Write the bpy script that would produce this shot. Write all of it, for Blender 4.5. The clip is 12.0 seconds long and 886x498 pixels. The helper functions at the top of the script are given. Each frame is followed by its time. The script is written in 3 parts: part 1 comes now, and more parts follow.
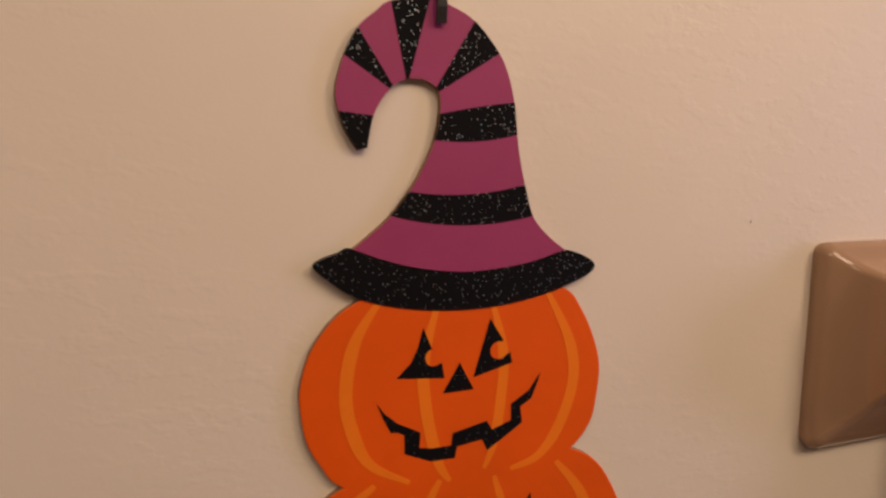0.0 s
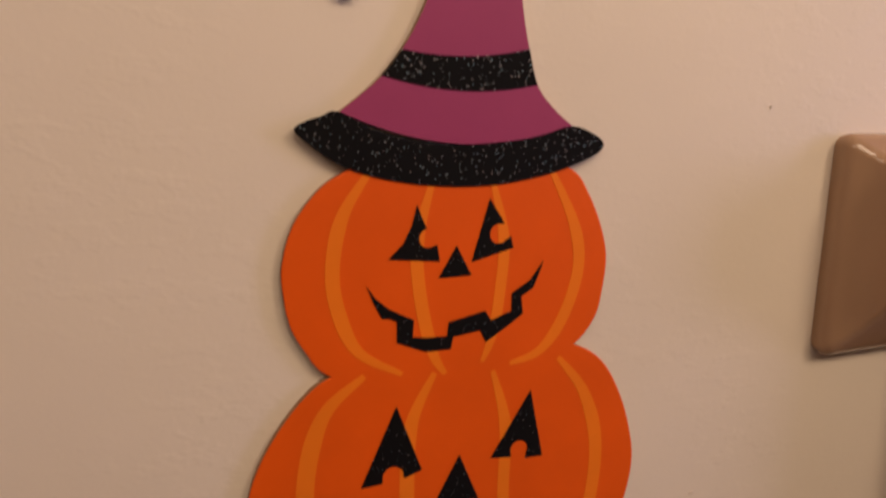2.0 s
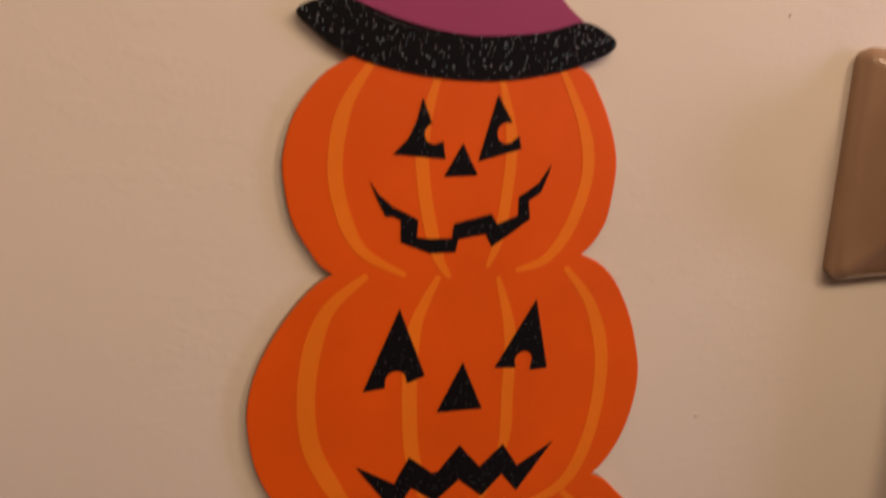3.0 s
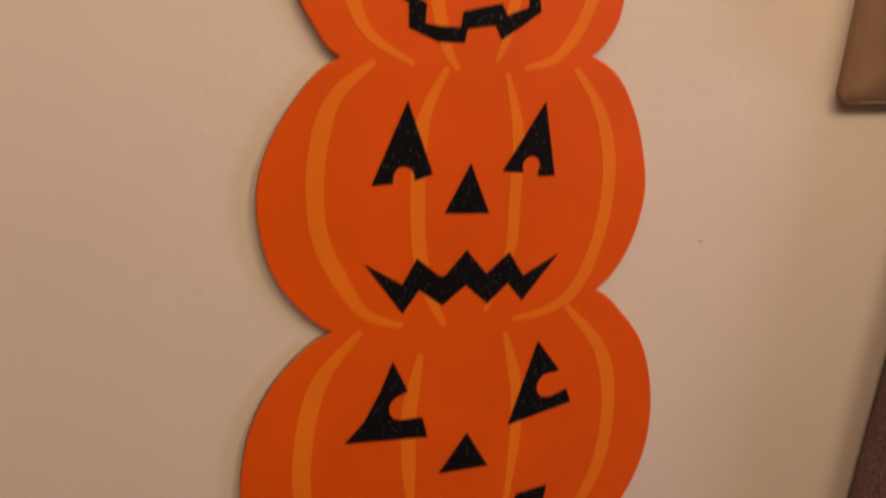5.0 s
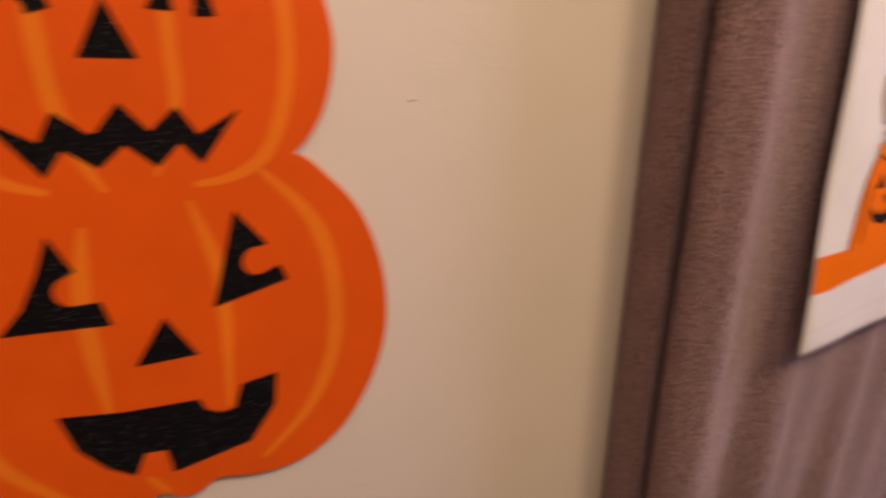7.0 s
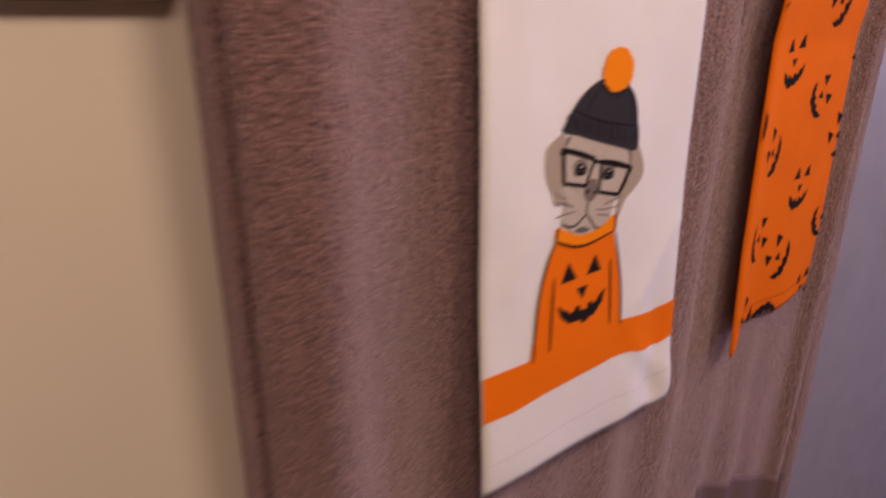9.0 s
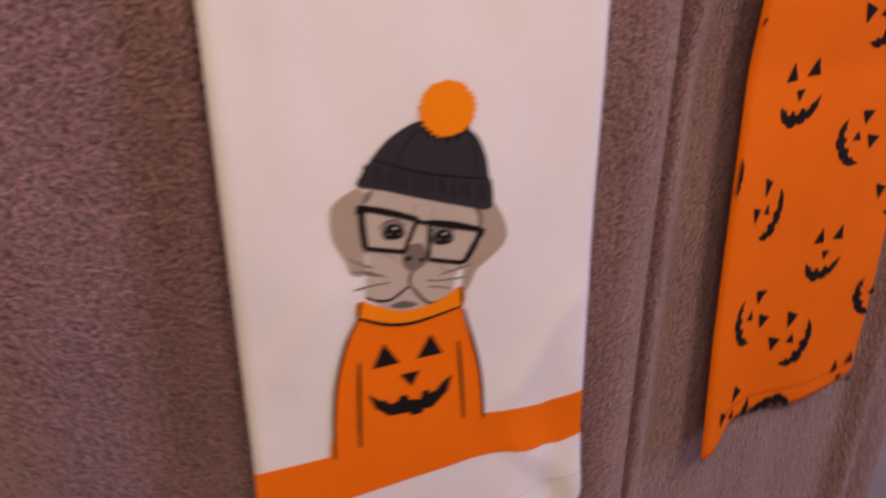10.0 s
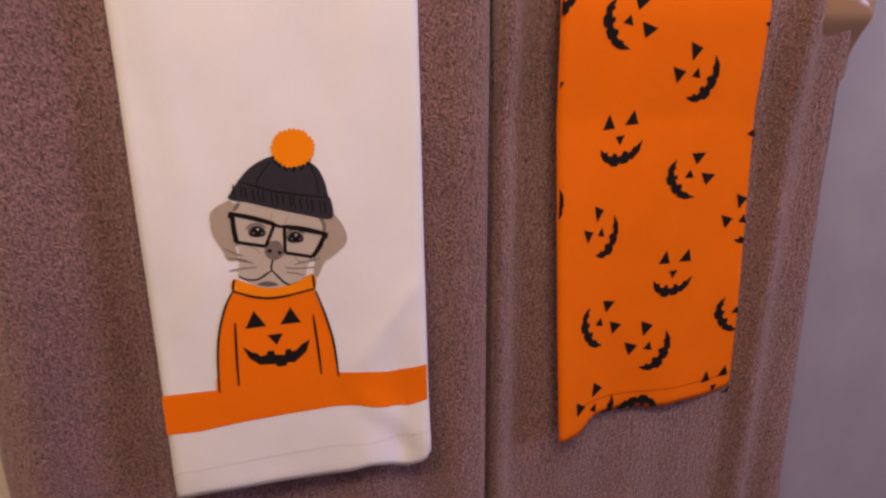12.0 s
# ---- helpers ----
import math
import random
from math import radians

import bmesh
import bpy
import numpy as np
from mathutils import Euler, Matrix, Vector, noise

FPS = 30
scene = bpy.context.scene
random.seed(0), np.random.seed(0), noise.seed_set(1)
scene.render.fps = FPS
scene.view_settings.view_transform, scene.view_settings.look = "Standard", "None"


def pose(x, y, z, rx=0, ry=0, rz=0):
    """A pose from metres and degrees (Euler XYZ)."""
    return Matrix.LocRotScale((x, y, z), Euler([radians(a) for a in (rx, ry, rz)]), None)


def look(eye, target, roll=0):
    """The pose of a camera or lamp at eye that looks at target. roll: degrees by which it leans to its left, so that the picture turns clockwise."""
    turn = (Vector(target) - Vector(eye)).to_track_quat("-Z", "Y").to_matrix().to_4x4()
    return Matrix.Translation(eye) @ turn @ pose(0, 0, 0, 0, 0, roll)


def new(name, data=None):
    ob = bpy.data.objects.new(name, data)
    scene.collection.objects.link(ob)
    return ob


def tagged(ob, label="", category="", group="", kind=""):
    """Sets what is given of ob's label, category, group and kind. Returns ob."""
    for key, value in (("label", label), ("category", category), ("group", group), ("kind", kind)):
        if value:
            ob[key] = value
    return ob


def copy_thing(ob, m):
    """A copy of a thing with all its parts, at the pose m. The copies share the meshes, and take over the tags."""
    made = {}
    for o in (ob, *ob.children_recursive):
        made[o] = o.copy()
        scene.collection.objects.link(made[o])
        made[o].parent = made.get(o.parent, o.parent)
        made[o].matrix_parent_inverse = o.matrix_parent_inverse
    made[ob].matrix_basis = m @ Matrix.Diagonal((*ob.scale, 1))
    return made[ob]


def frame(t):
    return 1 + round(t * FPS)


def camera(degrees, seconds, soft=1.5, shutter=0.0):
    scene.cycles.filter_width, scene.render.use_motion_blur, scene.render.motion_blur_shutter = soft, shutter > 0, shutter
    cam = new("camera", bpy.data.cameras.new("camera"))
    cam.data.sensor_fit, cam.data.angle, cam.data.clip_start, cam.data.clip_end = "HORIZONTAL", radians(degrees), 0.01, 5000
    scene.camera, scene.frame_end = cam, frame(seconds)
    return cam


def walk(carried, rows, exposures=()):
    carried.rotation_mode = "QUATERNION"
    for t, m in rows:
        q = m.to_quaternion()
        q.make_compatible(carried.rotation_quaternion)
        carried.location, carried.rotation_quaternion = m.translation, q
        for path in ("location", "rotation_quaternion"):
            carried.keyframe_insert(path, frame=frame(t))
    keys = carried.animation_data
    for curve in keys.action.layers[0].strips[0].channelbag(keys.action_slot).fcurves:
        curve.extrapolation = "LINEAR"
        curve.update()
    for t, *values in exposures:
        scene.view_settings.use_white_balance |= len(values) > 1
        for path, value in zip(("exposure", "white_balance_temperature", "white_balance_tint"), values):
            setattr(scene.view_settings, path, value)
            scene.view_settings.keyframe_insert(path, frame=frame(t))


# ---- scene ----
cam = camera(70.0, 12.0, soft=2.4, shutter=0.9)
PATH = [
    (0, (-0.084, -0.2278, 1.328), (0.558, 1.6472, 1.059), 0.2),
    (0.5, (-0.081, -0.2238, 1.321), (0.584, 1.6422, 1.045), 0.5),
    (1, (-0.08, -0.2198, 1.313), (0.582, 1.6432, 1.011), 0.4),
    (1.5, (-0.081, -0.2138, 1.304), (0.584, 1.6422, 0.967), 0.6),
    (2, (-0.08, -0.2128, 1.292), (0.58, 1.6372, 0.917), 0.5),
    (2.5, (-0.08, -0.2138, 1.28), (0.57, 1.6332, 0.873), 0.7),
    (3, (-0.08, -0.2128, 1.263), (0.564, 1.6292, 0.823), 1.1),
    (3.2, (-0.081, -0.2098, 1.257), (0.562, 1.6252, 0.787), 1.4),
    (4.8, (-0.0835, -0.2196, 1.2205), (0.541, 1.5632, 0.595), 1.2),
    (5, (-0.086, -0.2238, 1.213), (0.544, 1.5662, 0.58), 1.3),
    (5.5, (-0.088, -0.2268, 1.196), (0.54, 1.5442, 0.511), 1.7),
    (6, (-0.081, -0.2228, 1.177), (0.561, 1.5142, 0.422), 1.8),
    (6.2, (-0.074, -0.2198, 1.172), (0.629, 1.4772, 0.382), 1.9),
    (6.5, (-0.05, -0.2354, 1.168), (0.745, 1.4366, 0.411), 0.9),
    (7, (-0.01, -0.255, 1.165), (0.912, 1.371, 0.453), 0.2),
    (7.5, (0.034, -0.276, 1.172), (1.121, 1.246, 0.464), 0.9),
    (7.7, (0.044, -0.278, 1.172), (1.178, 1.217, 0.482), 1.1),
    (9.3, (0.239, -0.253, 1.187), (1.296, 1.295, 0.489), -0.2),
    (9.5, (0.268, -0.253, 1.188), (1.269, 1.33, 0.487), -0.6),
    (10, (0.352, -0.271, 1.194), (1.051, 1.468, 0.495), 0.4),
    (10.5, (0.403, -0.309, 1.197), (0.892, 1.515, 0.54), -0.7),
    (10.7, (0.414, -0.326, 1.2), (0.866, 1.508, 0.543), -0.4),
    (11, (0.432, -0.35, 1.203), (0.849, 1.498, 0.562), -0.5),
    (11.5, (0.45, -0.381, 1.205), (0.861, 1.477, 0.589), -0.1),
    (12, (0.449, -0.403, 1.207), (0.845, 1.469, 0.628), -0.5),
]
walk(cam, [(t, look(eye, target, roll)) for t, eye, target, roll in PATH],
     [(0, -0.05, 6580, 10), (3.0, 0.06, 6650, 11), (5.0, 0.18, 6850, 12), (6.0, 0.24, 6850, 12), (7.2, 0.45, 6650, 10), (8.5, 0.32, 6400, 14), (9.5, 0.13, 6250, 16), (10.5, 0.12, 6300, 14), (12, 0.17, 6400, 14)])


# ---------------------------------------------------------------- light
world = bpy.data.worlds.new("world")
scene.world = world
world.use_nodes = True
world.node_tree.nodes["Background"].inputs["Color"].default_value = (0.9, 0.8, 0.9, 1)
world.node_tree.nodes["Background"].inputs["Strength"].default_value = 0.02


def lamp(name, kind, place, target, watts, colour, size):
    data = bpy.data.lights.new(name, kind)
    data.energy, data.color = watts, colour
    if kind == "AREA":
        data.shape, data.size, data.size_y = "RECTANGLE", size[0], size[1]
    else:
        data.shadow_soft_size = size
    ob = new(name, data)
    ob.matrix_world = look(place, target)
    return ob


# added unseen lamps: a row of three warm bulbs without fixture, and cool light
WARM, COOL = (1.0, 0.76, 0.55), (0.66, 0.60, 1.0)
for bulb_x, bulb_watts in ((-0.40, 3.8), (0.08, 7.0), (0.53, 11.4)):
    lamp("unseen_bulb_light", "POINT", (bulb_x, -0.64, 1.76), (0, 0, 1), bulb_watts, WARM, 0.13)
# unseen cool area lamp, added just inside the room on the right
lamp("cool_side_light", "AREA", (1.985, -0.75, 1.50), (0.60, -0.05, 1.1), 10.0, COOL, (0.36, 0.85))


# ---------------------------------------------------------------- materials
def material(name, colour, rough=0.6, metal=0.0, spec=0.5):
    m = bpy.data.materials.new(name)
    m.use_nodes = True
    b = m.node_tree.nodes["Principled BSDF"]
    b.inputs["Base Color"].default_value = (*colour, 1)
    b.inputs["Roughness"].default_value = rough
    b.inputs["Metallic"].default_value = metal
    b.inputs["Specular IOR Level"].default_value = spec
    return m, m.node_tree.nodes, m.node_tree.links, b


def coords(n, l, stretch=(1, 1, 1)):
    tc, mp = n.new("ShaderNodeTexCoord"), n.new("ShaderNodeMapping")
    mp.inputs["Scale"].default_value = stretch
    l.new(tc.outputs["Object"], mp.inputs["Vector"])
    return mp.outputs["Vector"]


def noise_node(n, l, vec, scale, detail=4.0, rough=0.55):
    t = n.new("ShaderNodeTexNoise")
    t.inputs["Scale"].default_value, t.inputs["Detail"].default_value, t.inputs["Roughness"].default_value = scale, detail, rough
    l.new(vec, t.inputs["Vector"])
    return t.outputs["Fac"]


def ramp(n, l, fac, stops):
    r = n.new("ShaderNodeValToRGB")
    r.color_ramp.elements[0].position, r.color_ramp.elements[0].color = stops[0][0], (*stops[0][1], 1)
    r.color_ramp.elements[1].position, r.color_ramp.elements[1].color = stops[-1][0], (*stops[-1][1], 1)
    for at, c in stops[1:-1]:
        r.color_ramp.elements.new(at).color = (*c, 1)
    l.new(fac, r.inputs["Fac"])
    return r.outputs["Color"]


def mix(n, l, fac, a, b, mode="MIX"):
    x = n.new("ShaderNodeMix")
    x.data_type, x.blend_type = "RGBA", mode
    for value, socket in ((fac, x.inputs[0]), (a, x.inputs[6]), (b, x.inputs[7])):
        if isinstance(value, bpy.types.NodeSocket):
            l.new(value, socket)
        else:
            socket.default_value = value if isinstance(value, float) else (*value, 1)
    return x.outputs[2]


def bump(n, l, b, height, strength, distance):
    k = n.new("ShaderNodeBump")
    k.inputs["Strength"].default_value, k.inputs["Distance"].default_value = strength, distance
    l.new(height, k.inputs["Height"])
    previous = b.inputs["Normal"].links
    if previous:
        l.new(previous[0].from_socket, k.inputs["Normal"])
    l.new(k.outputs["Normal"], b.inputs["Normal"])


def scaled(c, f):
    return tuple(min(1.0, v * f) for v in c)


def painted_wall(name, colour):
    m, n, l, b = material(name, colour, 0.55, spec=0.35)
    v = coords(n, l)
    l.new(ramp(n, l, noise_node(n, l, v, 3.0, 5), [(0.3, scaled(colour, 0.93)), (0.7, scaled(colour, 1.04))]), b.inputs["Base Color"])
    # knocked-down texture: sparse flattened patches, and a fine roller grain
    flat = coords(n, l, (0.8, 1, 1.35))
    blobs = ramp(n, l, noise_node(n, l, flat, 75.0, 3, 0.55), [(0.50, (0, 0, 0)), (0.60, (1, 1, 1))])
    patch = ramp(n, l, noise_node(n, l, v, 9.0, 2), [(0.40, (0.12, 0.12, 0.12)), (0.60, (1, 1, 1))])
    bump(n, l, b, mix(n, l, 1.0, blobs, patch, "MULTIPLY"), 0.075, 0.0012)
    bump(n, l, b, noise_node(n, l, v, 420.0, 3), 0.10, 0.0005)
    return m


def cloth(name, colour, grain=900.0, rough=0.9, strength=0.2):
    m, n, l, b = material(name, colour, rough, spec=0.06)
    v = coords(n, l)
    fine = noise_node(n, l, v, grain, 2)
    wide = noise_node(n, l, v, 14.0, 4)
    c = ramp(n, l, wide, [(0.3, scaled(colour, 0.94)), (0.7, scaled(colour, 1.03))])
    l.new(mix(n, l, 0.10, c, fine, "OVERLAY"), b.inputs["Base Color"])
    bump(n, l, b, fine, strength, 0.0004)
    bump(n, l, b, noise_node(n, l, v, 28.0, 2), 0.10, 0.0015)
    return m


def terry(name, colour):
    m, n, l, b = material(name, colour, 0.95, spec=0.1)
    b.inputs["Sheen Weight"].default_value, b.inputs["Sheen Roughness"].default_value = 0.7, 0.35
    b.inputs["Sheen Tint"].default_value = (0.95, 0.78, 0.84, 1)
    v = coords(n, l, (1, 1, 0.6))
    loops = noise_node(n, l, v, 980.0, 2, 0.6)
    # loops stand in upright rows
    pile = noise_node(n, l, coords(n, l, (1, 1, 0.22)), 420.0, 2, 0.6)
    wide = noise_node(n, l, v, 18.0, 4)
    base = ramp(n, l, wide, [(0.3, scaled(colour, 0.88)), (0.7, scaled(colour, 1.1))])
    # loop height also drives colour: darker where low, lighter on top
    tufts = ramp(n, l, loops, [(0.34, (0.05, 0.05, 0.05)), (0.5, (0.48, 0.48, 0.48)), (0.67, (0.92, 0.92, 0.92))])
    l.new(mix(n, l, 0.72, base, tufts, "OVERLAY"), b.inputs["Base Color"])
    bump(n, l, b, loops, 1.0, 0.0024)
    bump(n, l, b, pile, 0.6, 0.0020)
    return m


def paint(name, colour, rough=0.5):
    m, n, l, b = material(name, colour, rough, spec=0.2)
    v = coords(n, l)
    l.new(ramp(n, l, noise_node(n, l, v, 22.0, 5), [(0.3, scaled(colour, 0.93)), (0.7, scaled(colour, 1.05))]), b.inputs["Base Color"])
    bump(n, l, b, noise_node(n, l, v, 500.0, 3), 0.08, 0.0004)
    return m


def glitter(name, share=0.982, tone=1.0):
    m, n, l, b = material(name, (0.008, 0.007, 0.008), 0.7, spec=0.12)
    v = coords(n, l)
    cell = n.new("ShaderNodeTexVoronoi")
    cell.inputs["Scale"].default_value = 3100.0
    l.new(v, cell.inputs["Vector"])
    split = n.new("ShaderNodeSeparateColor")
    l.new(cell.outputs["Color"], split.inputs["Color"])
    pick = n.new("ShaderNodeMath")
    pick.operation = "GREATER_THAN"
    pick.inputs[1].default_value = share
    l.new(split.outputs["Red"], pick.inputs[0])
    tint = mix(n, l, split.outputs["Green"], scaled((0.45, 0.75, 0.85), tone), scaled((1.0, 0.80, 0.75), tone))
    l.new(mix(n, l, pick.outputs[0], (0.004, 0.0035, 0.004), tint), b.inputs["Base Color"])
    l.new(pick.outputs[0], b.inputs["Metallic"])
    shine = n.new("ShaderNodeMapRange")
    shine.inputs["To Min"].default_value, shine.inputs["To Max"].default_value = 0.75, 0.36
    l.new(pick.outputs[0], shine.inputs["Value"])
    l.new(shine.outputs["Result"], b.inputs["Roughness"])
    bump(n, l, b, split.outputs["Blue"], 0.7, 0.0010)
    return m


def ceramic(name, colour):
    m, n, l, b = material(name, colour, 0.12, spec=0.5)
    v = coords(n, l)
    l.new(ramp(n, l, noise_node(n, l, v, 9.0, 4), [(0.3, scaled(colour, 0.95)), (0.7, scaled(colour, 1.03))]), b.inputs["Base Color"])
    bump(n, l, b, noise_node(n, l, v, 45.0, 2), 0.05, 0.0010)
    return m


WALL = painted_wall("wall_paint", (0.75, 0.655, 0.545))
# unseen walls and ceiling: tones darkened to cut warm bounced light
DIM_TAUPE = painted_wall("dim_taupe_wall_paint", (0.34, 0.29, 0.26))
CEILING = painted_wall("ceiling_paint", (0.60, 0.56, 0.52))
GLASS, _, _, glass_shader = material("window_glass", (0.9, 0.95, 1.0), 0.02)
glass_shader.inputs["Transmission Weight"].default_value = 1.0
TRIM = paint("trim_paint", (0.62, 0.58, 0.58), 0.4)
# this grey stands in for the dim, cool light right of the towels
GREY_PANEL = paint("dim_grey_panel_paint", (0.33, 0.31, 0.33), 0.5)
FLOOR = paint("floor_vinyl", (0.35, 0.29, 0.24), 0.4)
CERAMIC = ceramic("almond_ceramic", (0.38, 0.235, 0.145))
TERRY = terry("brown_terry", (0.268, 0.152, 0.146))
BAND = cloth("brown_woven_band", (0.205, 0.135, 0.132), 1200.0)
WHITE = cloth("white_cotton", (0.86, 0.83, 0.82))
WHITE_THREAD = cloth("white_thread", (0.77, 0.73, 0.72))
ORANGE = cloth("orange_cotton", (0.90, 0.175, 0.003))
INK_ORANGE = cloth("orange_print", (0.93, 0.185, 0.003))
INK_BRIGHT = cloth("bright_orange_print", (1.0, 0.27, 0.004))
INK_BLACK = cloth("black_print", (0.015, 0.012, 0.012))
INK_CHARCOAL = cloth("charcoal_print", (0.040, 0.036, 0.045))
INK_TAUPE = cloth("taupe_print", (0.55, 0.465, 0.39))
INK_EAR = cloth("ear_taupe_print", (0.44, 0.35, 0.275))
INK_NOSE = cloth("nose_taupe_print", (0.21, 0.165, 0.145))
INK_RIB = cloth("rib_print", (0.022, 0.019, 0.022))
INK_GREY = cloth("dark_taupe_print", (0.16, 0.13, 0.12))
PUMPKIN = paint("orange_paint", (0.78, 0.100, 0.004))
RIDGE = paint("light_orange_paint", (0.86, 0.195, 0.011))
PURPLE = paint("magenta_paint", (0.32, 0.046, 0.134))
GLITTER = glitter("black_glitter")
FINE_GLITTER = glitter("fine_black_glitter", 0.988, 0.5)
BOARD = paint("fibreboard", (0.33, 0.20, 0.11), 0.8)
IRON = paint("black_metal", (0.02, 0.018, 0.018), 0.4)


# ---------------------------------------------------------------- building helpers
def part(name, bm, mat, parent=None, label="", smooth=False):
    me = bpy.data.meshes.new(name)
    bmesh.ops.recalc_face_normals(bm, faces=bm.faces)
    if smooth:
        for f in bm.faces:
            f.smooth = True
    bm.to_mesh(me)
    bm.free()
    for m in mat if isinstance(mat, (list, tuple)) else (mat,):
        me.materials.append(m)
    ob = new(name, me)
    if parent:
        ob.parent = parent
    if label:
        ob["label"] = label
    return ob


def empty(name, place, label, category, group=""):
    ob = new(name)
    ob.empty_display_size = 0.02
    ob.location = place
    return tagged(ob, label, category, group)


def block(x0, x1, y0, y1, z0, z1, bevel=0.0):
    bm = bmesh.new()
    bmesh.ops.create_cube(bm, size=1)
    for v in bm.verts:
        v.co = Vector(((x0 + x1) / 2 + v.co.x * (x1 - x0), (y0 + y1) / 2 + v.co.y * (y1 - y0), (z0 + z1) / 2 + v.co.z * (z1 - z0)))
    if bevel:
        bmesh.ops.bevel(bm, geom=bm.edges[:], offset=bevel, segments=2, affect="EDGES", profile=0.5)
    return bm


def curve_points(pts, closed=True, steps=5):
    """A smooth curve through the given corners."""
    out, n = [], len(pts)
    for i in range(n if closed else n - 1):
        p = [Vector(pts[(i + k) % n] if closed else pts[max(0, min(n - 1, i + k))]) for k in (-1, 0, 1, 2)]
        for s in range(steps):
            t = s / steps
            out.append(0.5 * (2 * p[1] + (p[2] - p[0]) * t + (2 * p[0] - 5 * p[1] + 4 * p[2] - p[3]) * t * t + (3 * p[1] - p[0] - 3 * p[2] + p[3]) * t**3))
    if not closed:
        out.append(Vector(pts[-1]))
    return out


MM = 0.000978  # the plaque's drawing unit
INK_MM = 0.000955  # the prints' drawing unit


def board(pts, front, back, edge=0.0, unit=MM):
    """A flat piece cut to an outline in millimetres, between two depths in metres."""
    bm = bmesh.new()
    fv = [bm.verts.new((p[0] * unit, front, p[1] * unit)) for p in pts]
    bv = [bm.verts.new((p[0] * unit, back, p[1] * unit)) for p in pts]
    face = bm.faces.new(fv)
    bm.faces.new(list(reversed(bv)))
    for i in range(len(pts)):
        j = (i + 1) % len(pts)
        side = bm.faces.new((fv[i], bv[i], bv[j], fv[j]))
        side.material_index = 1
    bm.normal_update()
    if edge:
        bmesh.ops.bevel(bm, geom=face.edges[:], offset=edge, segments=2, affect="EDGES", profile=0.5)
    bm.normal_update()
    bmesh.ops.triangulate(bm, faces=[f for f in bm.faces if len(f.verts) > 4])
    return bm


def ribbon_outline(pts, width, taper=0.35):
    """The outline of a brush stroke along a line, narrower at its ends."""
    mid = curve_points(pts, False, 8)
    left, right, n = [], [], len(mid) - 1
    for i, p in enumerate(mid):
        d = (mid[min(n, i + 1)] - mid[max(0, i - 1)]).normalized()
        w = width / 2 * (taper + (1 - taper) * min(1, 4 * i / n, 3 * (n - i) / n))
        side = Vector((-d.y, d.x)) * w
        left.append(p + side)
        right.append(p - side)
    return left + right[::-1]


# ---------------------------------------------------------------- the room
def setting(name, bm, mat, label):
    ob = part(name, bm, mat)
    return tagged(ob, label, "structure", "", "structure")


setting("wall_north", block(-1.6, 2.1, 0.0, 0.1, 0, 2.4), WALL, "beige painted wall with a sprayed texture")
setting("wall_south", block(-1.6, 2.0, -3.3, -3.2, 0, 2.4), DIM_TAUPE, "plain unseen taupe wall opposite the towel bar, dark to cut bounce")
setting("wall_west", block(-1.7, -1.6, -3.3, 0.1, 0, 2.4), DIM_TAUPE, "plain unseen taupe wall that closes the room, dark to cut bounce")
wall_east = bmesh.new()
for y0, y1, z0, z1 in ((-3.3, -0.95, 0, 2.4), (-0.55, 0.0, 0, 2.4), (-0.95, -0.55, 0, 1.05), (-0.95, -0.55, 1.95, 2.4)):
    piece = bpy.data.meshes.new("piece")
    half = block(2.0, 2.1, y0, y1, z0, z1)
    half.to_mesh(piece)
    half.free()
    wall_east.from_mesh(piece)
    bpy.data.meshes.remove(piece)
setting("wall_east", wall_east, DIM_TAUPE, "plain unseen taupe wall with an added window, dark to cut bounce")
# added window; the cool light comes from the lamp before it
window = setting("added_window_1", block(2.055, 2.061, -0.95, -0.55, 1.05, 1.95), GLASS, "added narrow window pane behind the cool area lamp")
window.visible_shadow = False
for y0, y1, z0, z1 in ((-0.95, -0.92, 1.05, 1.95), (-0.58, -0.55, 1.05, 1.95), (-0.92, -0.58, 1.05, 1.08), (-0.92, -0.58, 1.92, 1.95)):
    part("window_frame", block(2.03, 2.085, y0, y1, z0, z1, 0.003), TRIM, window)
setting("ceiling", block(-1.7, 2.1, -3.3, 0.1, 2.4, 2.5), CEILING, "unseen off-white painted ceiling, toned down to cut bounce")
setting("floor", block(-1.7, 2.1, -3.3, 0.1, -0.1, 0.0), FLOOR, "brown vinyl floor")
# thin panel added over the wall to carry that grey
setting("grey_panel_1", block(0.8245, 1.60, -0.004, 0.0, 0.0, 2.05), GREY_PANEL, "added grey panel beside the towels, toned for dim cool light")

bm = bmesh.new()
bmesh.ops.create_icosphere(bm, subdivisions=2, radius=1)
for v in bm.verts:
    v.co = Vector((v.co.x * 0.0017, v.co.y * 0.0004, v.co.z * 0.0005))
mark = part("scuff", bm, paint("scuff_mark", (0.60, 0.51, 0.43)))
mark.location = (0.119, -0.0003, 1.127)
tagged(mark, "small dark scuff on the beige wall", "scuff")
fleck = tagged(copy_thing(mark, pose(0.143, -0.0003, 1.302, 0, 90, 0)), "tiny faint fleck on the beige wall")
fleck.scale = (0.45, 0.6, 0.6)


# ---------------------------------------------------------------- stacked pumpkin plaque
OX, OZ = 0.0, 1.25
plaque = empty("pumpkin_plaque", (OX, 0, OZ), "wooden hanging plaque of three stacked pumpkins in a striped hat", "wall decoration")
plaque.location.y, plaque.scale.y = 0.0007, 0.65
FRONT = {"top": -0.00600, "middle": -0.00606, "bottom": -0.00612}


